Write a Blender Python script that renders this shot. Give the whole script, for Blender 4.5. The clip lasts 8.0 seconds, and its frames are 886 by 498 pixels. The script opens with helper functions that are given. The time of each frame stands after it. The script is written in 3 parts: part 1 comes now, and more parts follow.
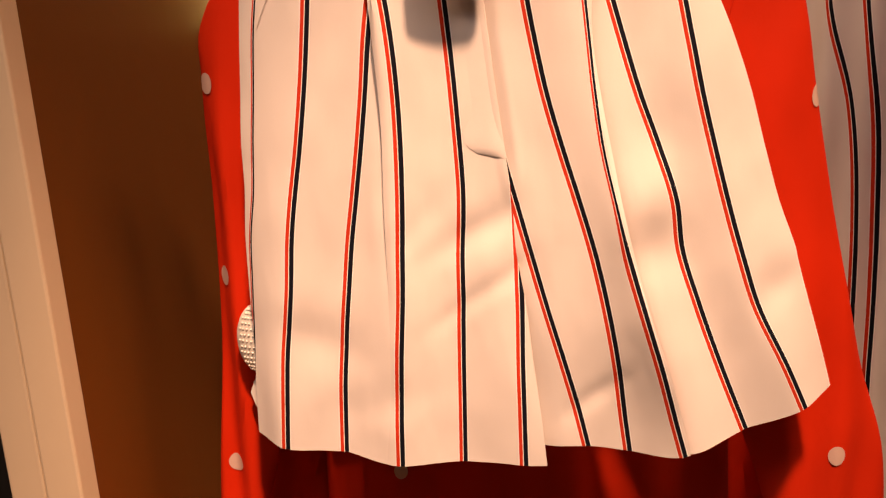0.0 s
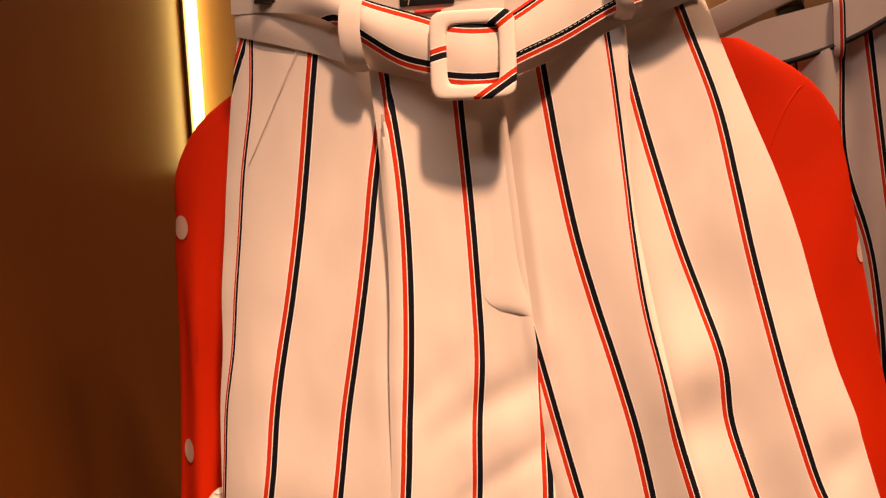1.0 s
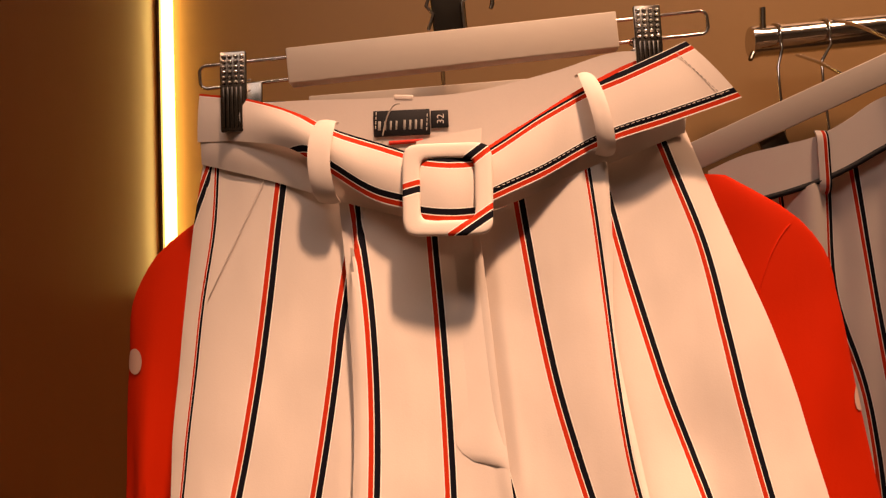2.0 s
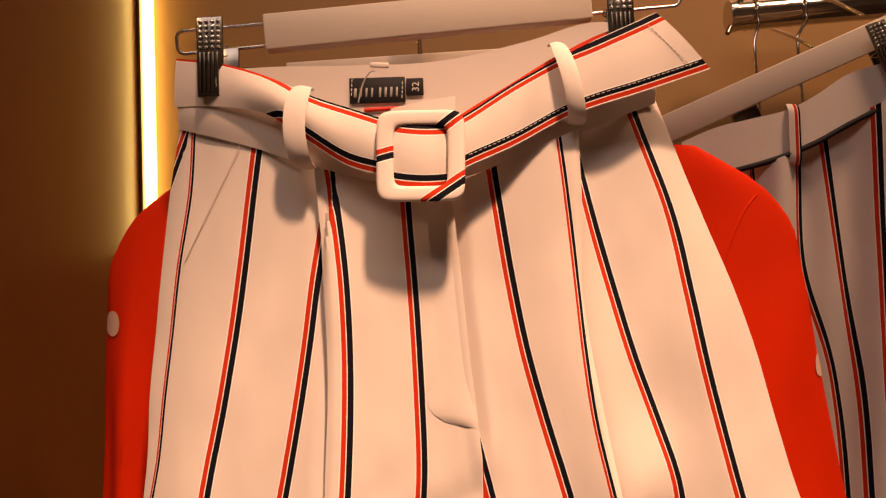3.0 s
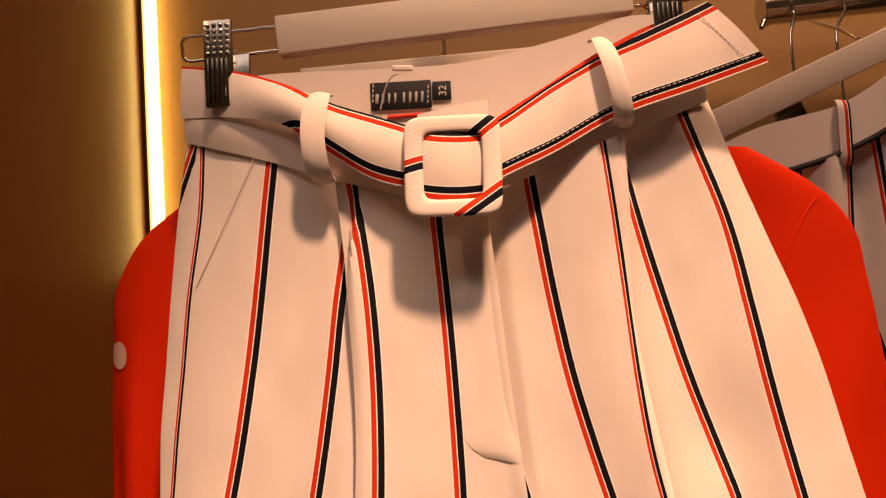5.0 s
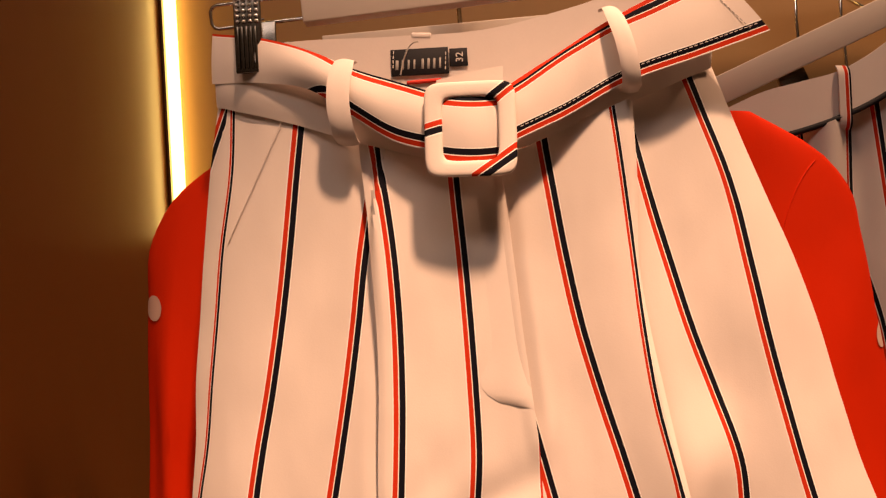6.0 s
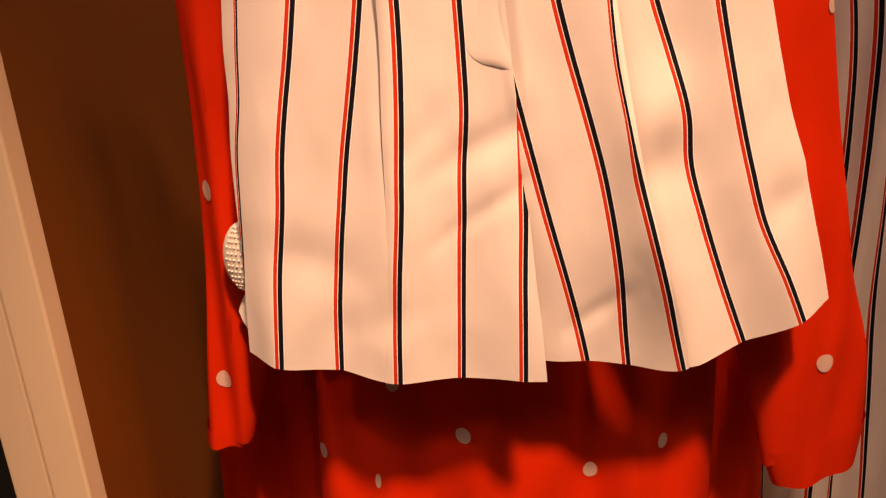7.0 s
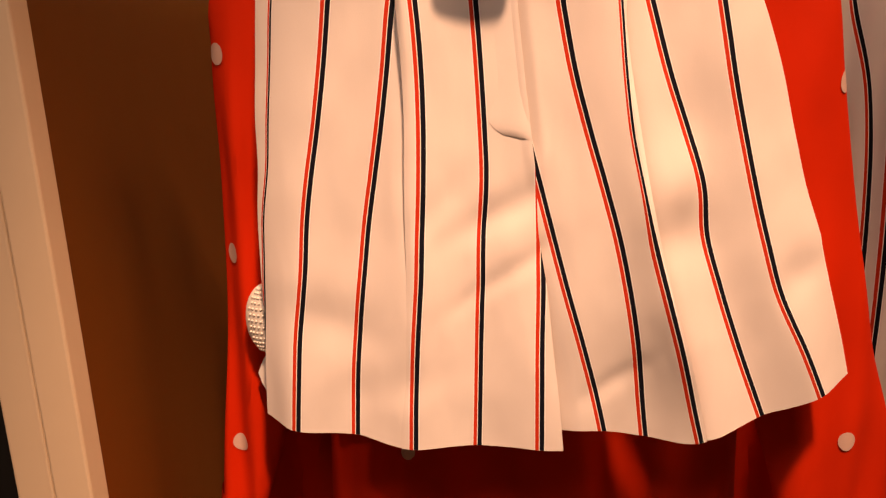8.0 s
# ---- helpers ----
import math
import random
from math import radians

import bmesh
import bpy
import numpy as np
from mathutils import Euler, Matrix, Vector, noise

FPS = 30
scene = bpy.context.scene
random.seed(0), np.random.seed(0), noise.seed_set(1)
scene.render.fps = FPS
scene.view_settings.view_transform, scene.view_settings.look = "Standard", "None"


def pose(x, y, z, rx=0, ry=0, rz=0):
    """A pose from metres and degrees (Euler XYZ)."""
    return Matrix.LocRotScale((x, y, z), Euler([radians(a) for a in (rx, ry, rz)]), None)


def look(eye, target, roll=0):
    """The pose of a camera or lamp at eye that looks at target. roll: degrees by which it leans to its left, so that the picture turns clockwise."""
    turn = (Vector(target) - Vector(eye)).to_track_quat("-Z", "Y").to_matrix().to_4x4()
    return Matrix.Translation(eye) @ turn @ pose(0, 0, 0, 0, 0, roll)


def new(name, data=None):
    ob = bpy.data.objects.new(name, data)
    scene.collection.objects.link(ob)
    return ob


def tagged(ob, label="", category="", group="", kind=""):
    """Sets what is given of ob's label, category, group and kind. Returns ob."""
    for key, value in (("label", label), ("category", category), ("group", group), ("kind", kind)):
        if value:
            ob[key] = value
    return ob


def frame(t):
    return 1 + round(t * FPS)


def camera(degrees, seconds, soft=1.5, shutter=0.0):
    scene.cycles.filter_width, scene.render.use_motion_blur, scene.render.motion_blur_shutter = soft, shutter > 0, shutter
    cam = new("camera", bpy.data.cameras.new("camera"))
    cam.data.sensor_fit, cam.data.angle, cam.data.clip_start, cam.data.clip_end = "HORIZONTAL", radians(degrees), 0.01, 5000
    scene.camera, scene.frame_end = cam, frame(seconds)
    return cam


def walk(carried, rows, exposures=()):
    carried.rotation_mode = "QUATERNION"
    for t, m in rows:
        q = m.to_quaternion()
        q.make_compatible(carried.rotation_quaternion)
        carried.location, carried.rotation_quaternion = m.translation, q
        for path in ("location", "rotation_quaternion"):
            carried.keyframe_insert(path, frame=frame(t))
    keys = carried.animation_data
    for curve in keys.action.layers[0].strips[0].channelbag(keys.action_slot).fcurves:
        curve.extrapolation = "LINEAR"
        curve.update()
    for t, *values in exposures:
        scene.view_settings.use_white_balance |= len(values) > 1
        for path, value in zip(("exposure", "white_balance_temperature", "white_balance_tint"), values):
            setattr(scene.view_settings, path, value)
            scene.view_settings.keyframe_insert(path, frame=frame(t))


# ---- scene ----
cam = camera(55.0, 8.0, soft=1.25)
PATH = [
    (0, (0.0901, -0.6453, 1.0512), (-0.1920, 1.3023, 0.6967), -5.02),
    (0.5, (0.0446, -0.5947, 1.0604), (-0.1109, 1.3769, 0.7639), -4.42),
    (1, (0.0228, -0.5650, 1.0537), (-0.0754, 1.4322, 1.0361), -4.15),
    (1.5, (0.0234, -0.5454, 1.0723), (-0.0529, 1.4467, 1.2417), -3.88),
    (1.7, (0.0257, -0.5387, 1.0757), (-0.0376, 1.4471, 1.3109), -3.72),
    (2.8, (0.0418, -0.5259, 1.0662), (0.0213, 1.4620, 1.2856), -2.42),
    (3, (0.0390, -0.5411, 1.0672), (0.0212, 1.4516, 1.2394), -2.82),
    (3.5, (0.0354, -0.5446, 1.0612), (-0.0009, 1.4537, 1.1399), -3.48),
    (4, (0.0398, -0.5321, 1.0548), (-0.0324, 1.4664, 1.0581), -3.71),
    (4.5, (0.0371, -0.5082, 1.0700), (-0.0302, 1.4890, 1.1504), -4.01),
    (4.7, (0.0328, -0.4948, 1.0785), (-0.0234, 1.4972, 1.2482), -4.03),
    (5.8, (0.0047, -0.4987, 1.0788), (0.0137, 1.4905, 1.2805), -4.58),
    (6, (0.0163, -0.5254, 1.0725), (-0.0363, 1.4715, 1.1818), -4.04),
    (6.5, (0.0348, -0.5820, 1.0643), (-0.0764, 1.3967, 0.7906), -3.52),
    (7, (0.0450, -0.6160, 1.0757), (-0.1217, 1.2735, 0.4402), -4.77),
    (7.5, (0.0497, -0.6297, 1.0712), (-0.1301, 1.2857, 0.5256), -5.04),
    (8, (0.0491, -0.6312, 1.0651), (-0.1636, 1.3072, 0.6220), -3.77),
]
walk(cam, [(t, look(eye, target, roll)) for t, eye, target, roll in PATH],
     [(0, 0.10, 7000, 18), (0.6, 0.03, 7100, 19), (1.5, -0.18, 7600, 22), (5.8, -0.18, 7600, 22), (6.5, -0.09, 7550, 22), (7.0, -0.06, 7600, 22), (8.0, -0.08, 7500, 22)])

# ---------- light ----------
world = bpy.data.worlds.new("shop_air")
world.use_nodes = True
world.node_tree.nodes["Background"].inputs[0].default_value = (1.0, 0.72, 0.45, 1)
world.node_tree.nodes["Background"].inputs[1].default_value = 0.02
scene.world = world

# Key spot, then two unseen spots added to brighten the boards and back wall.
SPOTS = [((0.42, -1.10, 2.62), (-0.02, 0.02, 0.57), 425, 26.5, 0.08), ((-1.2, -1.3, 2.62), (-0.45, -0.15, 0.9), 45, 40, 0.05), ((0.95, -0.35, 2.66), (0.36, 0.32, 1.30), 112, 60, 0.16)]
for eye, target, watts, cone, radius in SPOTS:
    lamp = bpy.data.lights.new("spot_light", "SPOT")
    lamp.energy, lamp.color, lamp.spot_size, lamp.spot_blend, lamp.shadow_soft_size = watts, (1.0, 0.625, 0.405), radians(cone), 1.0, radius
    new("spot_light", lamp).matrix_world = look(eye, target)
# Unseen area lamp, added as the cooler fill that lifts the shadows.
panel = bpy.data.lights.new("ceiling_fill_light", "AREA")
panel.energy, panel.color, panel.shape, panel.size, panel.size_y = 17, (1.0, 0.88, 0.82), "RECTANGLE", 1.6, 0.5
new("ceiling_fill_light", panel).matrix_world = look((-0.3, -1.7, 2.76), (-0.3, -1.7, 0))


# ---------- materials ----------
def material(name):
    m = bpy.data.materials.new(name)
    m.use_nodes = True
    return m, m.node_tree.nodes, m.node_tree.links, m.node_tree.nodes["Principled BSDF"]


def math_node(nodes, links, op, a, b=None, c=None):
    n = nodes.new("ShaderNodeMath")
    n.operation = op
    for i, v in enumerate((a, b, c)):
        if v is None:
            continue
        if isinstance(v, (int, float)):
            n.inputs[i].default_value = v
        else:
            links.new(v, n.inputs[i])
    return n.outputs[0]


def noise_node(nodes, links, scale, detail=3.0, stretch=None):
    tex = nodes.new("ShaderNodeTexNoise")
    tex.inputs["Scale"].default_value, tex.inputs["Detail"].default_value = scale, detail
    coord = nodes.new("ShaderNodeTexCoord")
    if stretch:
        mp = nodes.new("ShaderNodeMapping")
        mp.inputs["Scale"].default_value = stretch
        links.new(coord.outputs["Object"], mp.inputs[0])
        links.new(mp.outputs[0], tex.inputs["Vector"])
    else:
        links.new(coord.outputs["Object"], tex.inputs["Vector"])
    return tex.outputs["Fac"]


def mix(nodes, links, fac, a, b):
    n = nodes.new("ShaderNodeMix")
    n.data_type = "RGBA"
    for i, v in ((0, fac), (6, a), (7, b)):
        if isinstance(v, (int, float)):
            n.inputs[i].default_value = v
        elif isinstance(v, tuple):
            n.inputs[i].default_value = (*v, 1)
        else:
            links.new(v, n.inputs[i])
    return n.outputs[2]


def bump(nodes, links, bsdf, height, strength, distance):
    n = nodes.new("ShaderNodeBump")
    n.inputs["Strength"].default_value, n.inputs["Distance"].default_value = strength, distance
    links.new(height, n.inputs["Height"])
    links.new(n.outputs[0], bsdf.inputs["Normal"])


def plain(name, dark, light, rough, metal=0.0, grain=60.0, relief=0.15, depth=0.0006, stretch=None, coat=0.0):
    """A surface that varies between two close colours at two scales, with fine relief."""
    m, nodes, links, bsdf = material(name)
    coarse, fine = noise_node(nodes, links, grain * 0.08, 3, stretch), noise_node(nodes, links, grain, 4, stretch)
    both = math_node(nodes, links, "ADD", math_node(nodes, links, "MULTIPLY", coarse, 0.6), math_node(nodes, links, "MULTIPLY", fine, 0.4))
    links.new(mix(nodes, links, both, dark, light), bsdf.inputs["Base Color"])
    links.new(math_node(nodes, links, "MULTIPLY_ADD", fine, 0.15, rough - 0.07), bsdf.inputs["Roughness"])
    bsdf.inputs["Metallic"].default_value = metal
    bsdf.inputs["Coat Weight"].default_value = coat
    if relief:
        bump(nodes, links, bsdf, fine, relief, depth)
    return m


PITCH = 0.044


def striped(name):
    """Cream cotton with woven stripes: red, white, navy black, edged in white. The map "stripe" counts the stripes."""
    m, nodes, links, bsdf = material(name)
    uv = nodes.new("ShaderNodeUVMap")
    uv.uv_map = "stripe"
    sep = nodes.new("ShaderNodeSeparateXYZ")
    links.new(uv.outputs[0], sep.inputs[0])
    d = math_node(nodes, links, "MULTIPLY", math_node(nodes, links, "SUBTRACT", sep.outputs[0], math_node(nodes, links, "ROUND", sep.outputs[0])), PITCH * 1000)

    def band(lo, hi):
        up = math_node(nodes, links, "GREATER_THAN", d, lo)
        return math_node(nodes, links, "MULTIPLY", up, math_node(nodes, links, "LESS_THAN", d, hi))

    coarse, fine = noise_node(nodes, links, 9, 3), noise_node(nodes, links, 900, 2)
    cream = mix(nodes, links, coarse, (0.70, 0.625, 0.575), (0.78, 0.70, 0.645))
    col = mix(nodes, links, math_node(nodes, links, "MULTIPLY", fine, 0.12), cream, (0.55, 0.50, 0.45))
    col = mix(nodes, links, band(-4.0, 4.4), col, (0.86, 0.84, 0.80))
    col = mix(nodes, links, band(-3.4, -0.5), col, (0.54, 0.036, 0.012))
    col = mix(nodes, links, band(0.1, 3.7), col, (0.006, 0.006, 0.011))
    links.new(col, bsdf.inputs["Base Color"])
    bsdf.inputs["Roughness"].default_value = 0.72
    bsdf.inputs["Specular IOR Level"].default_value = 0.10
    rumple = math_node(nodes, links, "ADD", math_node(nodes, links, "MULTIPLY", fine, 0.03), noise_node(nodes, links, 30, 2, (1.0, 1.0, 0.45)))
    bump(nodes, links, bsdf, rumple, 0.5, 0.0034)
    return m


def chiffon(name, dark, light):
    m, nodes, links, bsdf = material(name)
    coarse, fine = noise_node(nodes, links, 7, 3), noise_node(nodes, links, 700, 2)
    col = mix(nodes, links, coarse, dark, light)
    links.new(col, bsdf.inputs["Base Color"])
    bsdf.inputs["Roughness"].default_value = 0.75
    bsdf.inputs["Specular IOR Level"].default_value = 0.12
    rumple = math_node(nodes, links, "ADD", math_node(nodes, links, "MULTIPLY", fine, 0.06), noise_node(nodes, links, 30, 3, (1.0, 1.0, 0.4)))
    bump(nodes, links, bsdf, rumple, 0.4, 0.004)
    return m


COTTON = striped("striped_cotton")
RED = chiffon("red_crepe", (0.60, 0.022, 0.003), (0.67, 0.029, 0.005))
DOT = plain("printed_pale_pink", (0.62, 0.40, 0.33), (0.70, 0.47, 0.38), 0.7, grain=500, relief=0.1)
LINING = plain("cream_cotton_lining", (0.70, 0.625, 0.575), (0.78, 0.70, 0.645), 0.75, grain=700, relief=0.12, depth=0.0003)
WOOD = plain("white_lacquered_wood", (0.62, 0.54, 0.46), (0.70, 0.62, 0.53), 0.42, grain=45, relief=0.05, stretch=(1, 6, 6))
CHROME = plain("chrome", (0.62, 0.60, 0.57), (0.70, 0.68, 0.65), 0.14, 1.0, grain=120, relief=0.02)
DARKCHROME = plain("worn_chrome", (0.13, 0.12, 0.11), (0.21, 0.20, 0.18), 0.22, 1.0, grain=200, relief=0.08)
NAVY = plain("black_woven_label", (0.004, 0.004, 0.006), (0.012, 0.012, 0.016), 0.8, grain=900, relief=0.2)
THREAD = plain("pale_thread", (0.62, 0.57, 0.52), (0.75, 0.70, 0.65), 0.8, grain=900)
GREYTHREAD = plain("grey_thread", (0.33, 0.31, 0.29), (0.42, 0.40, 0.38), 0.8, grain=900)
REDTRIM = plain("red_piping", (0.60, 0.028, 0.012), (0.70, 0.035, 0.015), 0.7, grain=700)
BACKWALL = plain("tan_wall_paint", (0.36, 0.205, 0.075), (0.41, 0.24, 0.092), 0.5, grain=90, relief=0.06)
SIDEWALL = plain("brown_satin_panel", (0.15, 0.047, 0.008), (0.185, 0.060, 0.010), 0.34, grain=25, relief=0.03, stretch=(1, 1, 0.3))
TRIM = plain("cream_painted_trim", (0.60, 0.46, 0.31), (0.66, 0.51, 0.35), 0.45, grain=60, relief=0.05)
# Near-black throughout, for the wall beyond the cream boards.
DARK = plain("near_black_recess", (0.010, 0.008, 0.006), (0.018, 0.014, 0.010), 0.6, grain=40)
FLOOR = plain("dark_oak_floor", (0.10, 0.06, 0.035), (0.17, 0.10, 0.06), 0.4, grain=30, stretch=(1, 8, 1))
ROOM = plain("beige_shop_wall", (0.42, 0.32, 0.22), (0.48, 0.37, 0.26), 0.7, grain=50)
CEIL = plain("white_ceiling_paint", (0.70, 0.66, 0.60), (0.76, 0.72, 0.66), 0.8, grain=50)
TAG = plain("white_tag_plastic", (0.66, 0.62, 0.55), (0.74, 0.69, 0.62), 0.4, grain=200, relief=0.1)

GLOW, nodes_, links_, bsdf_ = material("warm_led_diffuser")
bsdf_.inputs["Base Color"].default_value = (0.9, 0.85, 0.7, 1)
bsdf_.inputs["Emission Color"].default_value = (1.0, 0.70, 0.20, 1)
bsdf_.inputs["Emission Strength"].default_value = 7.0

# ---------- helpers ----------
# The garments lean a little on their rail: they are built in the rail's own frame, whose origin is the fly of the shorts.
PIVOT = Vector((0.05, 0.0, 1.0))
UP = Vector((-0.09, 0.08, 0.993)).normalized()
HANG = Matrix.Translation(PIVOT) @ UP.rotation_difference(Vector((0, 0, 1))).to_matrix().to_4x4() @ Matrix.Translation(-PIVOT)


def thing(name, label, category, group="", kind="", m=None):
    ob = new(name)
    ob.empty_display_size = 0.02
    ob.matrix_world = m if m else Matrix()
    return tagged(ob, label, category, group, kind)


def part(name, bm, mat, parent, label="", smooth=True):
    me = bpy.data.meshes.new(name)
    bm.to_mesh(me)
    bm.free()
    me.materials.append(mat)
    if smooth:
        for p in me.polygons:
            p.use_smooth = True
        me.set_sharp_from_angle(angle=radians(48))
    ob = new(name, me)
    ob.parent = parent
    return tagged(ob, label)


def smoothly(ob, degrees=35):
    ob.data.set_sharp_from_angle(angle=radians(degrees))
    return ob


def spline(levels, values):
    """A smooth curve through values at rising or falling levels."""
    if levels[0] > levels[-1]:
        levels, values = levels[::-1], values[::-1]
    n = len(levels)
    h = [levels[i + 1] - levels[i] for i in range(n - 1)]
    s = [(values[i + 1] - values[i]) / h[i] for i in range(n - 1)]
    m = [s[0]] + [(s[i - 1] * h[i] + s[i] * h[i - 1]) / (h[i] + h[i - 1]) for i in range(1, n - 1)] + [s[-1]]

    def at(z):
        if z <= levels[0]:
            return values[0] + (z - levels[0]) * m[0]
        if z >= levels[-1]:
            return values[-1] + (z - levels[-1]) * m[-1]
        i = max(k for k in range(n - 1) if levels[k] <= z)
        t, k = (z - levels[i]) / h[i], h[i]
        return ((1 + 2 * t) * (1 - t) ** 2 * values[i] + t * (1 - t) ** 2 * k * m[i]
                + t * t * (3 - 2 * t) * values[i + 1] + t * t * (t - 1) * k * m[i + 1])
    return at


def bell(d, w):
    return math.exp(-(d / w) ** 2)


def step(a, b, v):
    t = min(1.0, max(0.0, (v - a) / (b - a)))
    return t * t * (3 - 2 * t)


def sheet(cols, rows, at, thick=0.0):
    """A grid of points at(i/cols, j/rows) -> (point, stripe u). With thickness it gets a back and edges."""
    bm = bmesh.new()
    stripe = bm.loops.layers.uv.new("stripe")
    pts = [[at(i / cols, j / rows) for i in range(cols + 1)] for j in range(rows + 1)]
    vs = [[bm.verts.new(p[0]) for p in row] for row in pts]
    us = {}
    for row, vrow in zip(pts, vs):
        for p, v in zip(row, vrow):
            us[v] = (p[1], p[0][2])
    for j in range(rows):
        for i in range(cols):
            f = bm.faces.new((vs[j][i], vs[j + 1][i], vs[j + 1][i + 1], vs[j][i + 1]))
            for lp in f.loops:
                lp[stripe].uv = us[lp.vert]
    if thick:
        bmesh.ops.recalc_face_normals(bm, faces=bm.faces)
        bmesh.ops.solidify(bm, geom=bm.faces[:], thickness=thick)
    return bm


def box(x0, x1, y0, y1, z0, z1, bevel=0.0, segments=2):
    bm = bmesh.new()
    bmesh.ops.create_cube(bm, size=1, matrix=Matrix.Translation(((x0 + x1) / 2, (y0 + y1) / 2, (z0 + z1) / 2)) @ Matrix.Diagonal((x1 - x0, y1 - y0, z1 - z0, 1)))
    if bevel:
        bmesh.ops.bevel(bm, geom=bm.edges[:], offset=bevel, segments=segments, affect="EDGES", profile=0.5)
    return bm


def turned(bm, m):
    bmesh.ops.transform(bm, matrix=m, verts=bm.verts[:])
    return bm


def tube(points, radius, sides=10, closed=False):
    """A round bar along points."""
    bm = bmesh.new()
    pts = [Vector(p) for p in points]
    n = len(pts)
    rings, side = [], None
    for i, p in enumerate(pts):
        a, b = (pts[i - 1], pts[(i + 1) % n]) if closed else (pts[max(0, i - 1)], pts[min(n - 1, i + 1)])
        t = (b - a).normalized()
        if side is None:
            side = t.orthogonal().normalized()
        side = (side - t * side.dot(t)).normalized()
        up = t.cross(side)
        rings.append([bm.verts.new(p + radius * (math.cos(k * math.tau / sides) * side + math.sin(k * math.tau / sides) * up)) for k in range(sides)])
    pairs = list(zip(rings, rings[1:])) + ([(rings[-1], rings[0])] if closed else [])
    for r0, r1 in pairs:
        shift = 0
        if closed and r0 is rings[-1]:
            shift = min(range(sides), key=lambda s: (r1[s].co - r0[0].co).length)
        for k in range(sides):
            bm.faces.new((r0[k], r0[(k + 1) % sides], r1[(k + 1 + shift) % sides], r1[(k + shift) % sides]))
    if not closed:
        bm.faces.new(rings[0][::-1])
        bm.faces.new(rings[-1])
    return bm


def rounded_loop(x0, x1, z0, z1, r, y, n=6):
    out = []
    for cx, cz, a in ((x1 - r, z1 - r, 0), (x0 + r, z1 - r, 90), (x0 + r, z0 + r, 180), (x1 - r, z0 + r, 270)):
        out += [(cx + r * math.cos(radians(a + 90 * k / n)), y, cz + r * math.sin(radians(a + 90 * k / n))) for k in range(n + 1)]
    return out


def dashes(points, length, gap, width, proud=0.0004):
    """Stitches: small flat dashes along a line of points, one mesh."""
    bm = bmesh.new()
    pts = [Vector(p) for p in points]
    along, d = 0.0, []
    for a, b in zip(pts, pts[1:]):
        d.append((along, a, b))
        along += (b - a).length
    s = 0.0

    def at(q):
        for st, a, b in d[::-1]:
            if q >= st:
                return a + (b - a).normalized() * (q - st)
        return pts[0]
    while s + length < along:
        a, b = at(s), at(s + length)
        t = (b - a).normalized()
        up = t.cross(Vector((0, 1, 0))).normalized() * width / 2
        out = Vector((0, -proud, 0))
        v = [bm.verts.new(p) for p in (a - up, b - up, b + up, a + up, a - up * 0.6 + out, b - up * 0.6 + out, b + up * 0.6 + out, a + up * 0.6 + out)]
        for f in ((4, 5, 6, 7), (0, 1, 5, 4), (1, 2, 6, 5), (2, 3, 7, 6), (3, 0, 4, 7)):
            bm.faces.new([v[k] for k in f])
        s += length + gap
    return bm


# ---------- the shop's walls ----------
def structure(name, bm, mat, label, m=None):
    me = bpy.data.meshes.new(name)
    bm.to_mesh(me)
    bm.free()
    me.materials.append(mat)
    ob = new(name, me)
    return tagged(ob, label, name.split("_")[0], kind="structure")


structure("floor", box(-2.6, 3.1, -3.1, 0.55, -0.1, 0.0), FLOOR, "dark oak shop floor below the rails")
structure("ceiling", box(-2.6, 3.1, -3.1, 0.55, 2.8, 2.9), CEIL, "white painted shop ceiling above the rails")
structure("wall_north", box(-0.335, 3.0, 0.43, 0.53, 0.0, 2.8), BACKWALL, "tan painted wall behind the clothes rail")
structure("wall_south", box(-2.6, 3.1, -3.2, -3.1, 0.0, 2.8), ROOM, "beige shop wall across the aisle")
structure("wall_east", box(3.0, 3.1, -3.1, 0.43, 0.0, 2.8), ROOM, "beige shop wall at the aisle's end")
structure("wall_west", box(-2.6, -2.5, -3.1, 0.43, 0.0, 2.8), ROOM, "beige shop wall at the other end")
structure("wall_niche_side", box(-0.340, -0.311, -0.05, 0.428, 0.0, 2.8, 0.001), SIDEWALL, "brown satin side panel of the lit clothes niche")
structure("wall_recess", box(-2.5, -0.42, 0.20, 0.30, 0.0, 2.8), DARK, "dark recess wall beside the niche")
structure("trim_board", box(-0.3205, -0.2905, -0.075, -0.051, 0.0, 2.8, 0.002), TRIM, "cream painted front board of the niche")
structure("trim_board_outer", box(-0.3520, -0.3220, -0.073, -0.051, 0.0, 2.8, 0.002), TRIM, "narrow cream painted board beside a thin joint")

led = thing("led_strip", "glowing warm white LED strip in the niche corner", "light")
part("diffuser", box(-0.3055, -0.2945, 0.412, 0.426, 1.16, 2.75, 0.002), GLOW, led, "glowing warm diffuser")
part("channel", box(-0.3105, -0.3063, 0.410, 0.429, 1.14, 2.75, 0.0005), DARKCHROME, led, "brown metal channel edge")

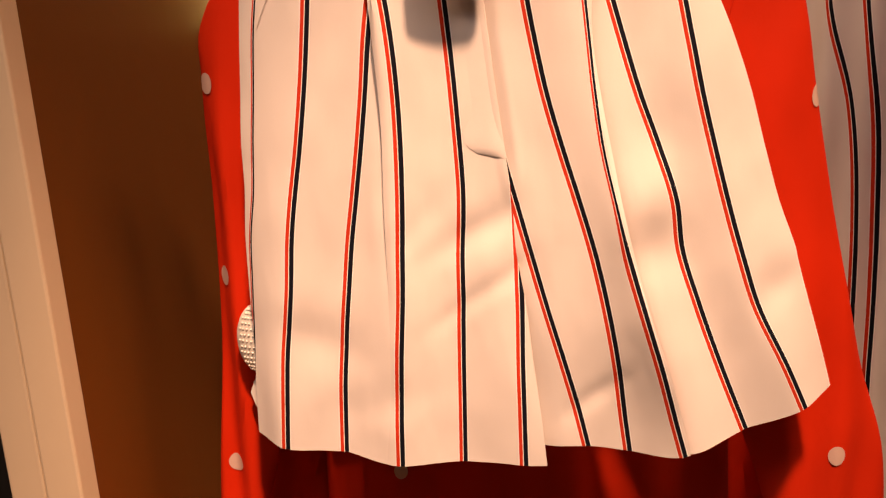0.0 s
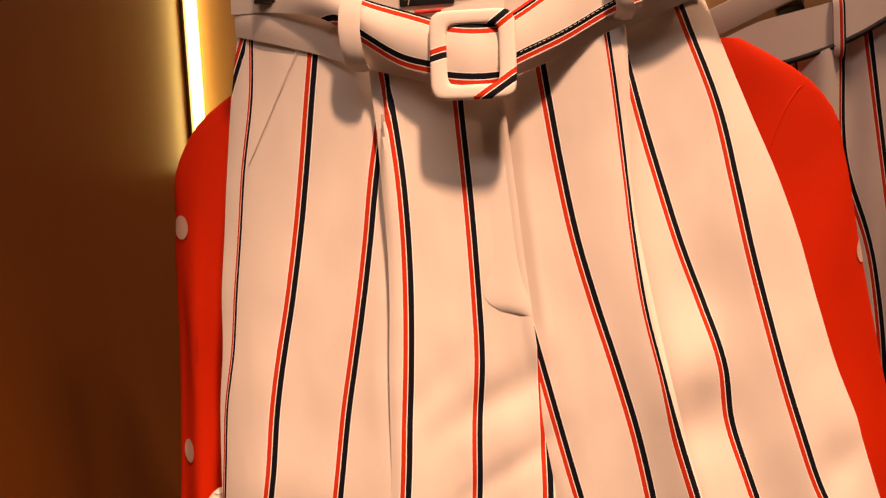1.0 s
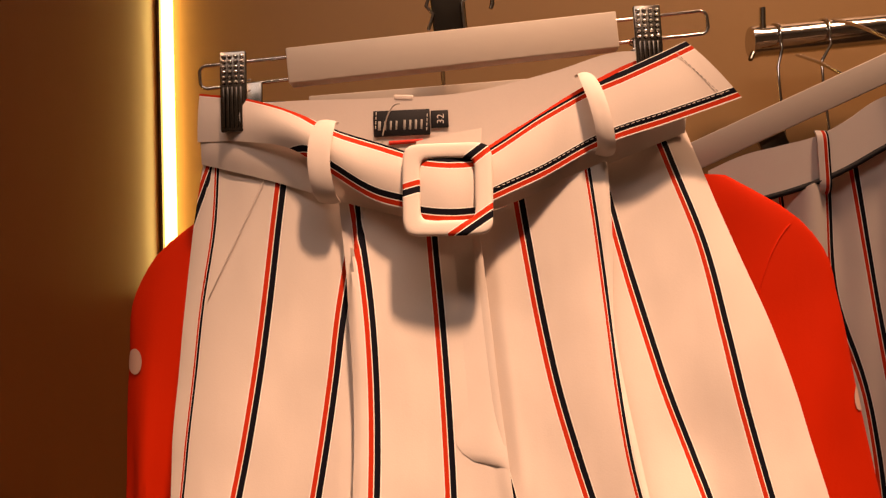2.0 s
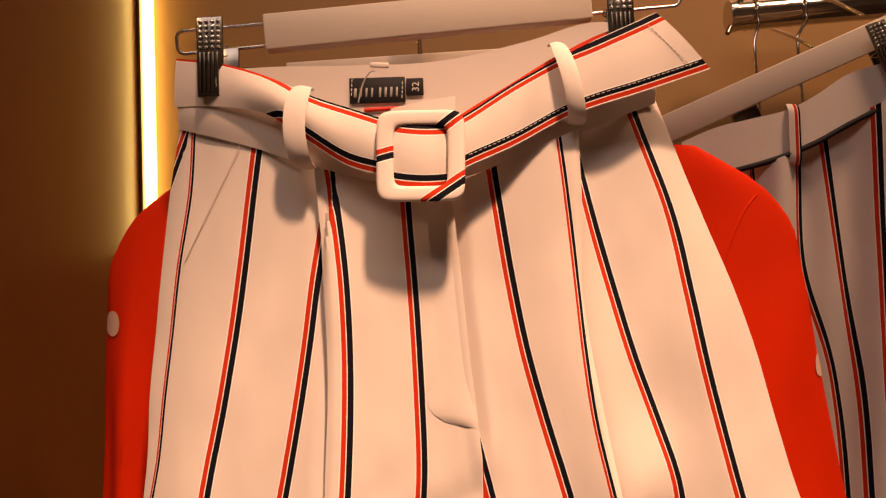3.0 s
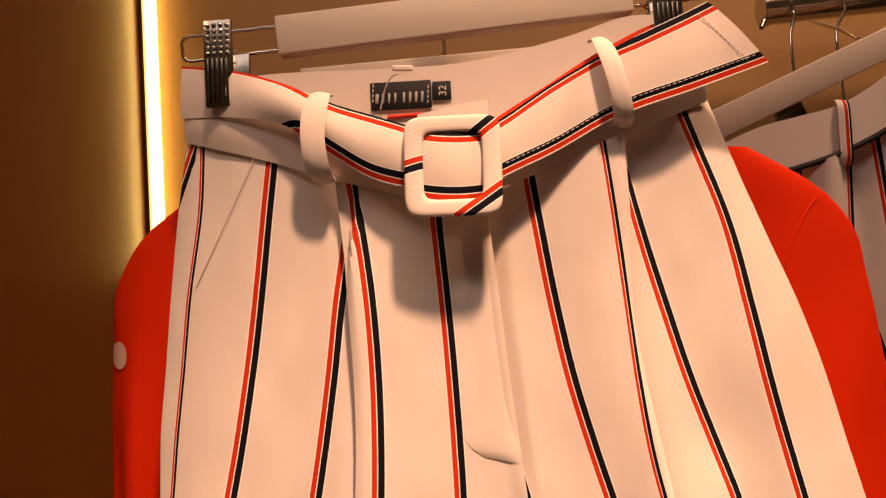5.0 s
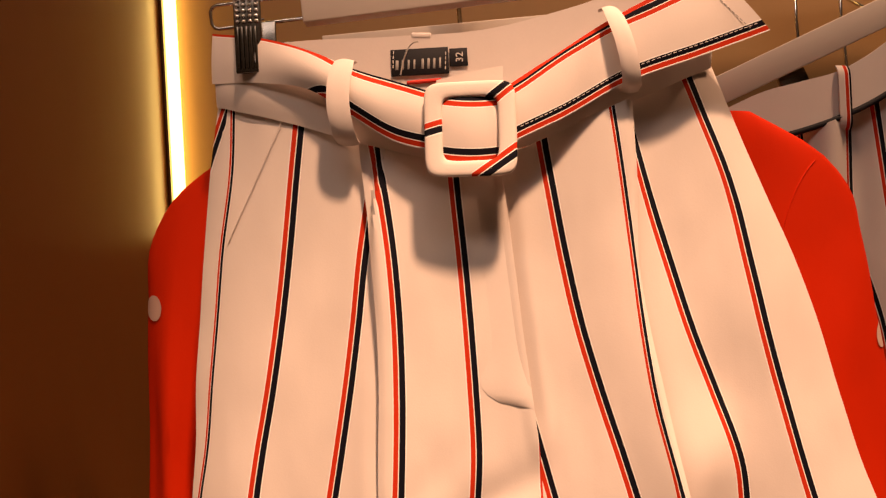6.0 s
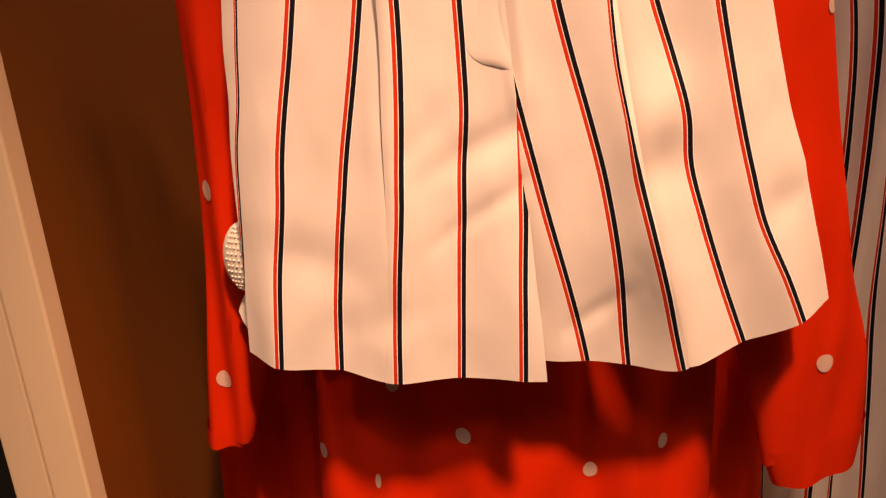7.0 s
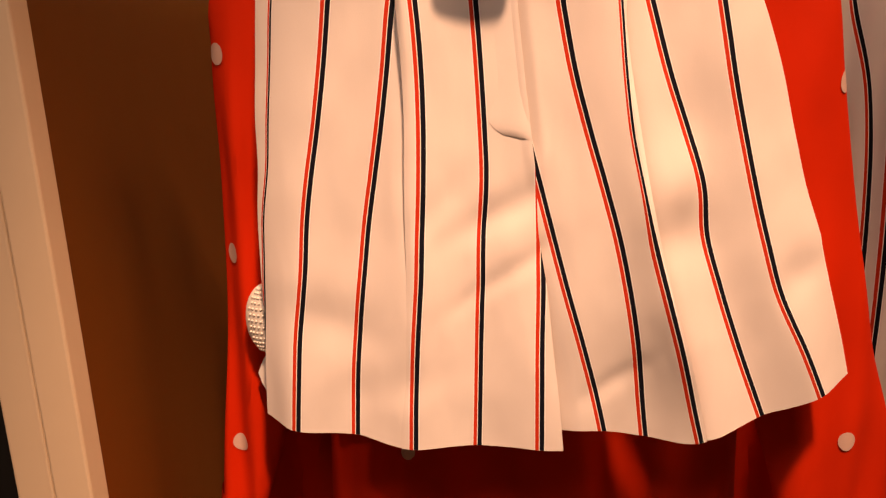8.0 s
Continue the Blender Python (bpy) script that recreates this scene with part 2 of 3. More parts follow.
# ---------- the striped shorts ----------
Z = [1.19, 1.14, 1.09, 1.05, 1.01, 0.97, 0.93, 0.89, 0.84, 0.79, 0.745]
left_side = spline(Z, [-0.1481, -0.1536, -0.1568, -0.1588, -0.1608, -0.1602, -0.1622, -0.1614, -0.1598, -0.1611, -0.1613])
side_stripe = spline(Z, [-0.1386, -0.1389, -0.1445, -0.1469, -0.1496, -0.152, -0.1571, -0.1583, -0.1603, -0.1632, -0.1657])
stripe_one = spline(Z, [-0.0938, -0.0984, -0.1023, -0.1059, -0.1105, -0.1163, -0.1208, -0.1229, -0.1282, -0.1307, -0.1327])
stripe_two = spline(Z, [-0.0431, -0.0504, -0.0564, -0.0596, -0.0636, -0.0686, -0.0737, -0.0772, -0.0815, -0.0841, -0.0845])
left_pleat = spline(Z, [-0.0631, -0.0562, -0.0495, -0.0454, -0.0431, -0.0429, -0.042, -0.0406, -0.0414, -0.0431, -0.047])
stripe_three = spline(Z, [-0.0565, -0.046, -0.0376, -0.0335, -0.0313, -0.0306, -0.031, -0.0309, -0.0327, -0.0336, -0.0335])
stripe_four = spline(Z, [-0.0059, -0.0008, 0.0055, 0.0099, 0.0137, 0.0165, 0.0158, 0.0166, 0.017, 0.0179, 0.0186])
seam = spline(Z, [0.0171, 0.0289, 0.0369, 0.0428, 0.0494, 0.0556, 0.0593, 0.0675, 0.0752, 0.0832, 0.0892])
inner_stripe = spline(Z, [0.0415, 0.0458, 0.0498, 0.0528, 0.0554, 0.0582, 0.0607, 0.0632, 0.065, 0.0676, 0.0698])
seam_right = spline(Z, [0.0141, 0.0259, 0.034, 0.0399, 0.0458, 0.0509, 0.0553, 0.0591, 0.0632, 0.0667, 0.0697])
stripe_five = spline(Z, [-0.011, 0.0081, 0.0231, 0.0324, 0.0437, 0.056, 0.0683, 0.0808, 0.0973, 0.1124, 0.1242])
stripe_six = spline(Z, [0.047, 0.0571, 0.0678, 0.0778, 0.0906, 0.1046, 0.1178, 0.1285, 0.1394, 0.1476, 0.1556])
stripe_seven = spline(Z, [0.0915, 0.1003, 0.1078, 0.1137, 0.1211, 0.1317, 0.1424, 0.1554, 0.1721, 0.1872, 0.2013])
right_pleat = spline(Z, [0.1049, 0.1094, 0.1113, 0.1186, 0.1278, 0.1372, 0.1482, 0.1607, 0.1788, 0.1944, 0.2068])
stripe_eight = spline(Z, [0.1001, 0.1153, 0.1318, 0.1458, 0.1622, 0.177, 0.1844, 0.1987, 0.2188, 0.2405, 0.2603])
stripe_nine = spline(Z, [0.145, 0.1664, 0.1801, 0.1903, 0.202, 0.2143, 0.2276, 0.2423, 0.2688, 0.2929, 0.3136])
right_side = spline(Z, [0.1666, 0.1891, 0.2129, 0.2288, 0.2414, 0.2549, 0.2715, 0.2851, 0.3023, 0.3176, 0.3296])
hem = spline([-0.165, -0.134, -0.084, -0.045, 0.021, 0.09], [0.757, 0.7505, 0.7440, 0.7410, 0.7450, 0.754])
hem_right = spline([0.09, 0.12, 0.153, 0.1975, 0.21, 0.245, 0.287, 0.310], [0.7625, 0.7645, 0.7615, 0.7625, 0.766, 0.785, 0.808, 0.8235])
waist_seam = spline([-0.15, -0.10, -0.05, 0.01, 0.08, 0.16], [1.184, 1.173, 1.160, 1.152, 1.178, 1.214])


def pleats(x, z):
    """The soft zigzag of the front between crests (-1) and valleys (+1)."""
    nodes = ((left_side(z), 0.5), (stripe_one(z) - 0.004, -1.0), (stripe_two(z) + 0.004, 0.9), (left_pleat(z) + 0.004, -0.7), (stripe_four(z), 0.7), (seam(z), -0.1),
             (stripe_six(z), 0.5), (right_pleat(z), -0.6), (stripe_eight(z) + 0.004, 0.6), (stripe_nine(z), -0.6), (right_side(z), 0.4))
    for (xa, a), (xb, b) in zip(nodes, nodes[1:]):
        if x < xb:
            t = min(1.0, max(0.0, (x - xa) / max(1e-4, xb - xa)))
            return a + (b - a) * (0.4 * t + 0.6 * t * t * (3 - 2 * t))
    return nodes[-1][1]


def drape(x, z):
    """How far the front of the shorts stands back, with its long soft folds."""
    mid = 0.5 * (left_side(z) + right_side(z))
    half = 0.5 * (right_side(z) - left_side(z))
    q = min(1.0, abs(x - mid) / half)
    low = step(1.12, 0.76, z)
    y = 0.006 * q ** 4 + 0.003 * q ** 24 - 0.006 * low
    y += (0.0035 + 0.0040 * low) * pleats(x, z)
    # a soft knock in the cloth below the right pleat, and slanting pulls from the crotch
    y += 0.0034 * bell(x - 0.166, 0.024) * bell(z - 0.928, 0.024)
    y -= 0.0044 * bell(x - 0.162, 0.022) * bell(z - 0.972, 0.030)
    y += 0.0030 * bell(x - 0.262, 0.020) * bell(z - 0.905 - 0.5 * (x - 0.26), 0.018)
    # sags across the legs above the hem
    y += 0.0024 * bell(z - 0.845 + 0.35 * (x + 0.10), 0.020) * bell(x + 0.105, 0.035)
    y += 0.0020 * bell(z - 0.800 - 0.30 * (x + 0.03), 0.018) * bell(x + 0.045, 0.040)
    y += 0.0020 * bell(z - 0.945 - 0.9 * (x + 0.02), 0.018) * bell(x + 0.022, 0.022)
    y += 0.0022 * bell(z - 0.815 - 0.8 * (x - 0.13), 0.010) * bell(x - 0.125, 0.022)
    d = (z - 0.955) - 0.55 * (x - 0.05)
    y += 0.0030 * bell(d, 0.014) * step(-0.04, 0.03, x) * step(0.075, 0.045, x)
    d = (z - 0.905) - 0.75 * (x - 0.05)
    y += 0.0020 * bell(d, 0.010) * step(-0.03, 0.03, x) * step(0.085, 0.055, x)
    y += 0.0026 * noise.noise((x * 24, 3.1, z * 3)) + 0.0010 * noise.noise((x * 50, 7.7, z * 20))
    return y


def stripes_at(pairs, x, z):
    """The stripe count at x: whole numbers on the stripes, true to size beside them."""
    n, c = min(((n, c(z)) for n, c in pairs), key=lambda nc: abs(nc[1] - x))
    tuck = 2.3 if n == 0 else 1 + 0.9 * step(0.92, 0.98, z) if n == 7 else 1.0
    return n + max(-0.49, min(0.49, (x - c) / PITCH * tuck))


def leg_panel(lo, hi, pairs, top, bottom, lift, cols=56, rows=84):
    def at(s, v):
        s2 = s
        z1 = 0.76
        for _ in range(3):
            z1 = bottom(lo(z1) + s2 * (hi(z1) - lo(z1)))
        xt = lo(1.18) + s2 * (hi(1.18) - lo(1.18))
        z0 = top(xt)
        z = z0 + v * (z1 - z0)
        x = lo(z) + s2 * (hi(z) - lo(z))
        return (x, drape(x, z) + lift(s, x, z), z), stripes_at(pairs, x, z)
    return sheet(cols, rows, at, 0.0011)


shorts = thing("striped_shorts", "cream belted shorts with red and black stripes, clipped to a hanger", "shorts", m=HANG)
part("left_side_panel", leg_panel(left_side, lambda z: left_pleat(z) + 0.012, [(-1, lambda z: left_side(z) + 0.007 - 0.25 * (1.185 - z)), (0, side_stripe), (1, stripe_one), (2, stripe_two)], waist_seam, hem,
     lambda s, x, z: 0.0034 * step(left_pleat(z) - 0.012, left_pleat(z) + 0.002, x) * step(0.86, 1.0, z) + 0.0016), COTTON, shorts)
part("left_front_panel", leg_panel(left_pleat, seam, [(3, stripe_three), (4, stripe_four), (5, inner_stripe)], waist_seam, hem,
     lambda s, x, z: -0.0022 * (1 - step(0, 0.22, s)) * step(0.80, 1.1, z) + 0.0009 * bell(s, 0.03) + 0.0028 * (1 - step(0, 0.14, s)) * step(1.0, 0.86, z) - 0.0024 * step(0.90, 1.0, s) * step(0.955, 0.99, z) - 0.0006 - 0.010 * step(0.5, 1.0, s) * step(0.95, 0.76, z)), COTTON, shorts)
part("right_front_panel", leg_panel(seam_right, right_pleat, [(5, stripe_five), (6, stripe_six), (7, stripe_seven)], waist_seam, hem_right,
     lambda s, x, z: 0.0030 + 0.0045 * step(0.16, 0.0, s) * step(0.96, 1.0, z) + 0.006 * step(0.35, 0.0, s) * step(0.98, 0.80, z) - (0.010 + 0.014 * bell(z - 0.90, 0.15)) * s ** 1.3 * step(0.72, 0.88, z) + 0.003 * bell(s - 1, 0.025)), COTTON, shorts)
part("right_side_panel", leg_panel(lambda z: right_pleat(z) - 0.012, right_side, [(7, lambda z: -1.0), (8, stripe_eight), (9, stripe_nine), (10, lambda z: right_side(z) + 0.0024 + 0.012 * step(0.92, 1.0, z) + 0.05 * step(1.0, 1.15, z))], waist_seam, hem_right,
     lambda s, x, z: 0.0036 + 0.004 * bell(s, 0.08)), COTTON, shorts)


def back_at(s, v):
    z1 = 0.760 + 0.075 * s * s
    z = 1.21 + v * (z1 - 1.21)
    lo, hi = left_side(z) - 0.014 * bell(z - 0.782, 0.020), right_side(z) - 0.004
    x = lo + s * (hi - lo)
    return (x, 0.032 + 0.016 * math.sin(math.pi * s) + 0.002 * noise.noise((x * 20, 1, z * 8)), z), 20.5 + (x - lo) / PITCH


part("back_panel", sheet(40, 40, back_at, 0.0011), COTTON, shorts)

# fly facing, standing 1 mm proud beside the seam, with its curved end
def fly_at(s, v):
    z = 1.165 + v * (1.0 - 1.165)
    w = (seam(z) - stripe_four(z) - 0.0046) * math.sqrt(max(0.0, 1 - max(0.0, (v - 0.90) / 0.10) ** 2 * 0.985))
    x = seam(z) - w * (1 - s)
    return (x, drape(x, z) - 0.0010 - 0.0022 * s - 0.0012 * step(0.75, 1.0, v), z), 12.5


part("fly_facing", sheet(14, 40, fly_at), LINING, shorts)
part("fly_stitching", dashes([(stripe_four(z) + 0.0022, drape(stripe_four(z), z) - 0.0012, z) for z in np.linspace(1.14, 1.035, 24)], 0.0016, 0.0012, 0.0004), THREAD, shorts, "white dashed stitching")
part("pocket_seam", tube([(-0.106 - 0.034 * k, drape(-0.106 - 0.034 * k, 1.172 - 0.075 * k) - 0.0004 + 0.001 * k, 1.172 - 0.075 * k) for k in np.linspace(0, 1, 14)], 0.0003, 6), LINING, shorts)



# waistband: a band round the waist, back half high inside, front half sagging to the buckle
band_low = spline([-0.15, -0.10, -0.05, 0.01, 0.08, 0.16], [1.182, 1.171, 1.158, 1.150, 1.176, 1.212])
band_high = spline([-0.15, -0.10, -0.05, 0.01, 0.05, 0.09, 0.125, 0.16], [1.216, 1.208, 1.196, 1.185, 1.2085, 1.2350, 1.2535, 1.260])


def band_front(s, v):
    x = -0.149 + s * 0.304
    z = band_low(x) + v * (band_high(x) - band_low(x))
    q = abs(x - 0.005) / 0.155
    return (x, 0.014 * q ** 6 - 0.003 - 0.004 * math.sin(math.pi * v), z), 15.5 if z < band_high(x) - 0.009 else 16 + (z - band_high(x) - 0.0004) / PITCH


part("waistband_front", sheet(60, 16, band_front, 0.0015), COTTON, shorts)
back_high = spline([-0.15, -0.10, -0.044, 0.018, 0.075, 0.115, 0.165], [1.2195, 1.2275, 1.2312, 1.2368, 1.2520, 1.2650, 1.260])


def band_back(s, v):
    x = -0.150 + s * 0.301
    z = back_high(x) - 0.055 * (1 - v)
    q = abs(x - 0.005) / 0.155
    return (x, 0.022 + 0.010 * (1 - q ** 4), z), 15.5


part("waistband_back", sheet(60, 10, band_back, 0.0015), LINING, shorts)
part("lining_piping", tube([(x, 0.0295, 1.2030 + 0.10 * (x + 0.02)) for x in np.linspace(-0.032, -0.010, 12)], 0.0013, 8), REDTRIM, shorts, "red piping inside the waistband")

# belt

def belt_piece(name, xs, low, high, lows, highs, depth, flip=False, cols=50, parent=shorts):
    lo, hi = spline(xs, lows), spline(xs, highs)

    def at(s, v):
        x = low[0] + s * (low[1] - low[0]) + v * ((high[0] - low[0]) * (1 - s) + (high[1] - low[1]) * s)
        z = lo(x) + v * (hi(x) - lo(x))
        w, wide = v * (hi(x) - lo(x)), hi(x) - lo(x)
        if v < 0.5:
            u = (w - 0.0042 + (0.012 * step(-0.072, -0.098, x) if flip else 0)) / PITCH
        else:
            u = 1 + (w - wide - 0.0019 + 0.0033 * step(-0.095, -0.055, x)) / PITCH if flip else 1 + (w - wide + 0.0017 + 0.0024 * step(0.085, 0.115, x)) / PITCH
        y = depth(x, v)
        return (x, y - 0.0015 * math.sin(math.pi * v), z), u
    return part(name, sheet(cols, 22, at, 0.0016), COTTON, parent)


belt_piece("belt_left", [-0.151, -0.116, -0.085, -0.060, -0.036, -0.010], (-0.151, -0.008), (-0.151, -0.008),
           [1.1955, 1.1945, 1.1890, 1.1735, 1.160, 1.1535], [1.2265, 1.2210, 1.2120, 1.202, 1.195, 1.187],
           lambda x, v: -0.006 - 0.010 * step(-0.15, -0.07, x) + 0.012 * (max(0.0, -x - 0.06) / 0.09) ** 3 - 0.006 * step(-0.05, -0.01, x) - 0.004 * math.sin(math.pi * v) * bell(x + 0.06, 0.05), True)
belt_piece("belt_right", [0.020, 0.036, 0.064, 0.095, 0.140, 0.184], (0.022, 0.183), (0.022, 0.1475),
           [1.152, 1.161, 1.1755, 1.194, 1.211, 1.2285], [1.184, 1.194, 1.2145, 1.2335, 1.256, 1.281],
           lambda x, v: -0.020 + 0.004 * step(0.03, 0.10, x) - 0.003 * math.sin(x * 60))
part("belt_stitching", dashes([(x, -0.0212 + 0.004 * step(0.03, 0.10, x) - 0.003 * math.sin(x * 60), spline([0.036, 0.064, 0.095, 0.140, 0.184], [1.161, 1.1755, 1.194, 1.211, 1.2285])(x) + 0.0068) for x in np.linspace(0.038, 0.176, 40)], 0.0020, 0.0012, 0.00042, 0.0004), THREAD, shorts, "white dashed stitching")
part("belt_end_stitching", dashes([(x, -0.0172 - 0.003 * math.sin(x * 60) - 0.0005, 1.2520 - 0.82 * (x - 0.1420)) for x in np.linspace(0.1420, 0.1730, 24)], 0.0020, 0.0012, 0.0005, 0.0003), GREYTHREAD, shorts, "grey dashed stitching")


def belt_loop(x0, z0, x1, z1, w, y, bend):
    """A narrow cloth loop over the belt, from its top to its foot."""
    a, b = Vector((x0, 0, z0)), Vector((x1, 0, z1))
    side = Vector((1, 0, 0))

    def at(s, v):
        p = a + (b - a) * v + side * (w * (s - 0.5) * (1 - 0.18 * bell(v, 0.12)) - bend * math.sin(math.pi * v))
        bow = math.sin(math.pi * min(1, max(0, v))) ** 0.28
        return (p.x, y + 0.020 * (1 - bow) + 0.0005 * (2 * s - 1) ** 4, p.z + (0.0012 * math.sin(math.pi * s) if v < 0.5 else -0.0012 * math.sin(math.pi * s))), 17.5
    return part("belt_loop", sheet(8, 30, at, 0.0016), LINING, shorts)


belt_loop(-0.0655, 1.2085, -0.0640, 1.1590, 0.0135, -0.0248, 0.0035)
belt_loop(0.0880, 1.2405, 0.1030, 1.1925, 0.0110, -0.0265, -0.0012)

# buckle covered in the same cloth
def buckle_bm():
    bm = bmesh.new()
    stripe = bm.loops.layers.uv.new("stripe")
    n, prof = 72, 14
    rings = []
    for k in range(n):
        a = math.tau * k / n
        c, s = math.cos(a), math.sin(a)
        e = 0.28
        ux, uz = math.copysign(abs(c) ** e, c), math.copysign(abs(s) ** e, s)
        ring = []
        for j in range(prof):
            b = math.tau * j / prof
            r, d = 0.0052 * math.copysign(abs(math.cos(b)) ** 0.6, math.cos(b)), 0.0024 * math.copysign(abs(math.sin(b)) ** 0.6, math.sin(b))
            x, z = ux * (0.0212 + r), uz * (0.0228 + 0.88 * r)
            ring.append(bm.verts.new((x, d, z)))
        rings.append(ring)
    for k in range(n):
        for j in range(prof):
            f = bm.faces.new((rings[k][j], rings[(k + 1) % n][j], rings[(k + 1) % n][(j + 1) % prof], rings[k][(j + 1) % prof]))
            m = f.calc_center_median()
            for lp in f.loops:
                x, z = lp.vert.co.x, lp.vert.co.z
                if m.x > 0 and m.z > 0:
                    d = (z - 0.0165) * 0.8 - (x - 0.013) * 0.6
                elif m.x > 0:
                    d = (x - 0.013) * 0.55 - (z + 0.0215) * 0.83
                elif m.z < 0.012:
                    d = -((z - 0.0015) * 0.95 - x * 0.25 - 0.005)
                else:
                    d = 0.02
                lp[stripe].uv = (25 + max(-0.45, min(0.45, d / PITCH)), z)
    return bm


part("buckle", turned(buckle_bm(), pose(0.0090, -0.0305, 1.1662, -4, -3, -3)), COTTON, shorts, "square cloth-covered buckle")


def keeper_at(s, v):
    x = -0.0105 + s * 0.0372
    z = 1.1405 + v * 0.0505 + 0.002 * (2 * s - 1) ** 2
    w = v * 0.0505
    u = 30 + (w - 0.0105) / PITCH if v < 0.5 else 31 + (w - 0.0415) / PITCH
    return (x, -0.0285 - 0.0040 * math.sin(math.pi * v) + 0.004 * (2 * s - 1) ** 2, z), u


part("belt_fold", sheet(20, 20, keeper_at, 0.0014), COTTON, shorts)

def tongue_at(s, v):
    x = -0.012 + s * 0.040
    return (x, -0.004 - 0.003 * math.sin(math.pi * s), 1.186 + v * (0.012 + 0.0093 * s)), 15.5


part("belt_tongue", sheet(16, 8, tongue_at, 0.0014), LINING, shorts, "pale folded belt end above the buckle")

# woven label and its size tab, with a loop of thread
def flat_label(x0, x1, z0, z1, lean):
    return turned(box(-(x1 - x0) / 2, (x1 - x0) / 2, -0.0004, 0.0004, -(z1 - z0) / 2, (z1 - z0) / 2, 0.0003, 1), pose((x0 + x1) / 2, 0.0290, (z0 + z1) / 2 - 0.0038, 0, lean, 0))


label = part("woven_label", flat_label(-0.0425, -0.0055, 1.2105, 1.2275, -4), NAVY, shorts, "black woven label with pale marks")
for k, (w, h) in enumerate([(0.0045, 0.006), (0.0035, 0.006), (0.0030, 0.006), (0.0030, 0.006), (0.0036, 0.0065), (0.0036, 0.0065), (0.0036, 0.0065), (0.0032, 0.0065)]):
    x = -0.0385 + k * 0.0037 + (0.0016 if k > 3 else 0)
    part("pale_bar", box(x - w * 0.21, x + w * 0.21, 0.0279, 0.0285, 1.2137 + 0.07 * (x + 0.024) - h / 2, 1.2137 + 0.07 * (x + 0.024) + h / 2, 0.0002, 1), GREYTHREAD, label)
for x in (-0.0410, -0.0075):
    part("edge_stitch", dashes([(x, 0.0283, 1.2217), (x, 0.0283, 1.2082)], 0.002, 0.001, 0.0006), THREAD, label)
size_tab = part("size_tab", flat_label(-0.0050, 0.0065, 1.2165, 1.2280, -4), NAVY, shorts, "black woven size tab")
text = bpy.data.curves.new("size_number", "FONT")
text.body, text.size, text.extrude, text.align_x, text.align_y = "32", 0.0066, 0.0002, "CENTER", "CENTER"
text.materials.append(THREAD)
number = new("size_number", text)
number.parent = size_tab
number.matrix_basis = pose(0.0015, 0.0281, 1.2184, 90, -92, 0)
part("thread_loop", tube([(-0.030 + 0.006 * k ** 2 - 0.006 * (1 - k), 0.0265 - 0.012 * k, 1.2062 + 0.019 * math.sin(1.75 * k)) for k in np.linspace(0, 1, 14)], 0.0005, 6), THREAD, shorts, "thin white thread")
part("hanger_tab", box(-0.030, -0.017, 0.0300, 0.0325, 1.2303, 1.2342, 0.0011), LINING, shorts)

tag = thing("security_tag", "round white dimpled plastic tag pinned behind the shorts", "security tag", m=HANG)
bm = bmesh.new()
bmesh.ops.create_uvsphere(bm, u_segments=28, v_segments=16, radius=1, matrix=Matrix.Translation((-0.162, 0.026, 0.836)) @ Matrix.Diagonal((0.020, 0.009, 0.032, 1)))
part("shell", bm, TAG, tag)
bm = bmesh.new()
for k in range(9):
    for j in range(13):
        a, b = (k - 4) * 0.22 + (0.11 if j % 2 else 0), (j - 6) * 0.17
        n = Vector((math.sin(a) * math.cos(b), -math.cos(a) * math.cos(b), math.sin(b)))
        p = Vector((-0.162 + 0.020 * n.x, 0.026 + 0.009 * n.y, 0.836 + 0.032 * n.z))
        bmesh.ops.create_icosphere(bm, subdivisions=1, radius=0.0013, matrix=Matrix.Translation(p))
part("dimples", bm, TAG, tag)


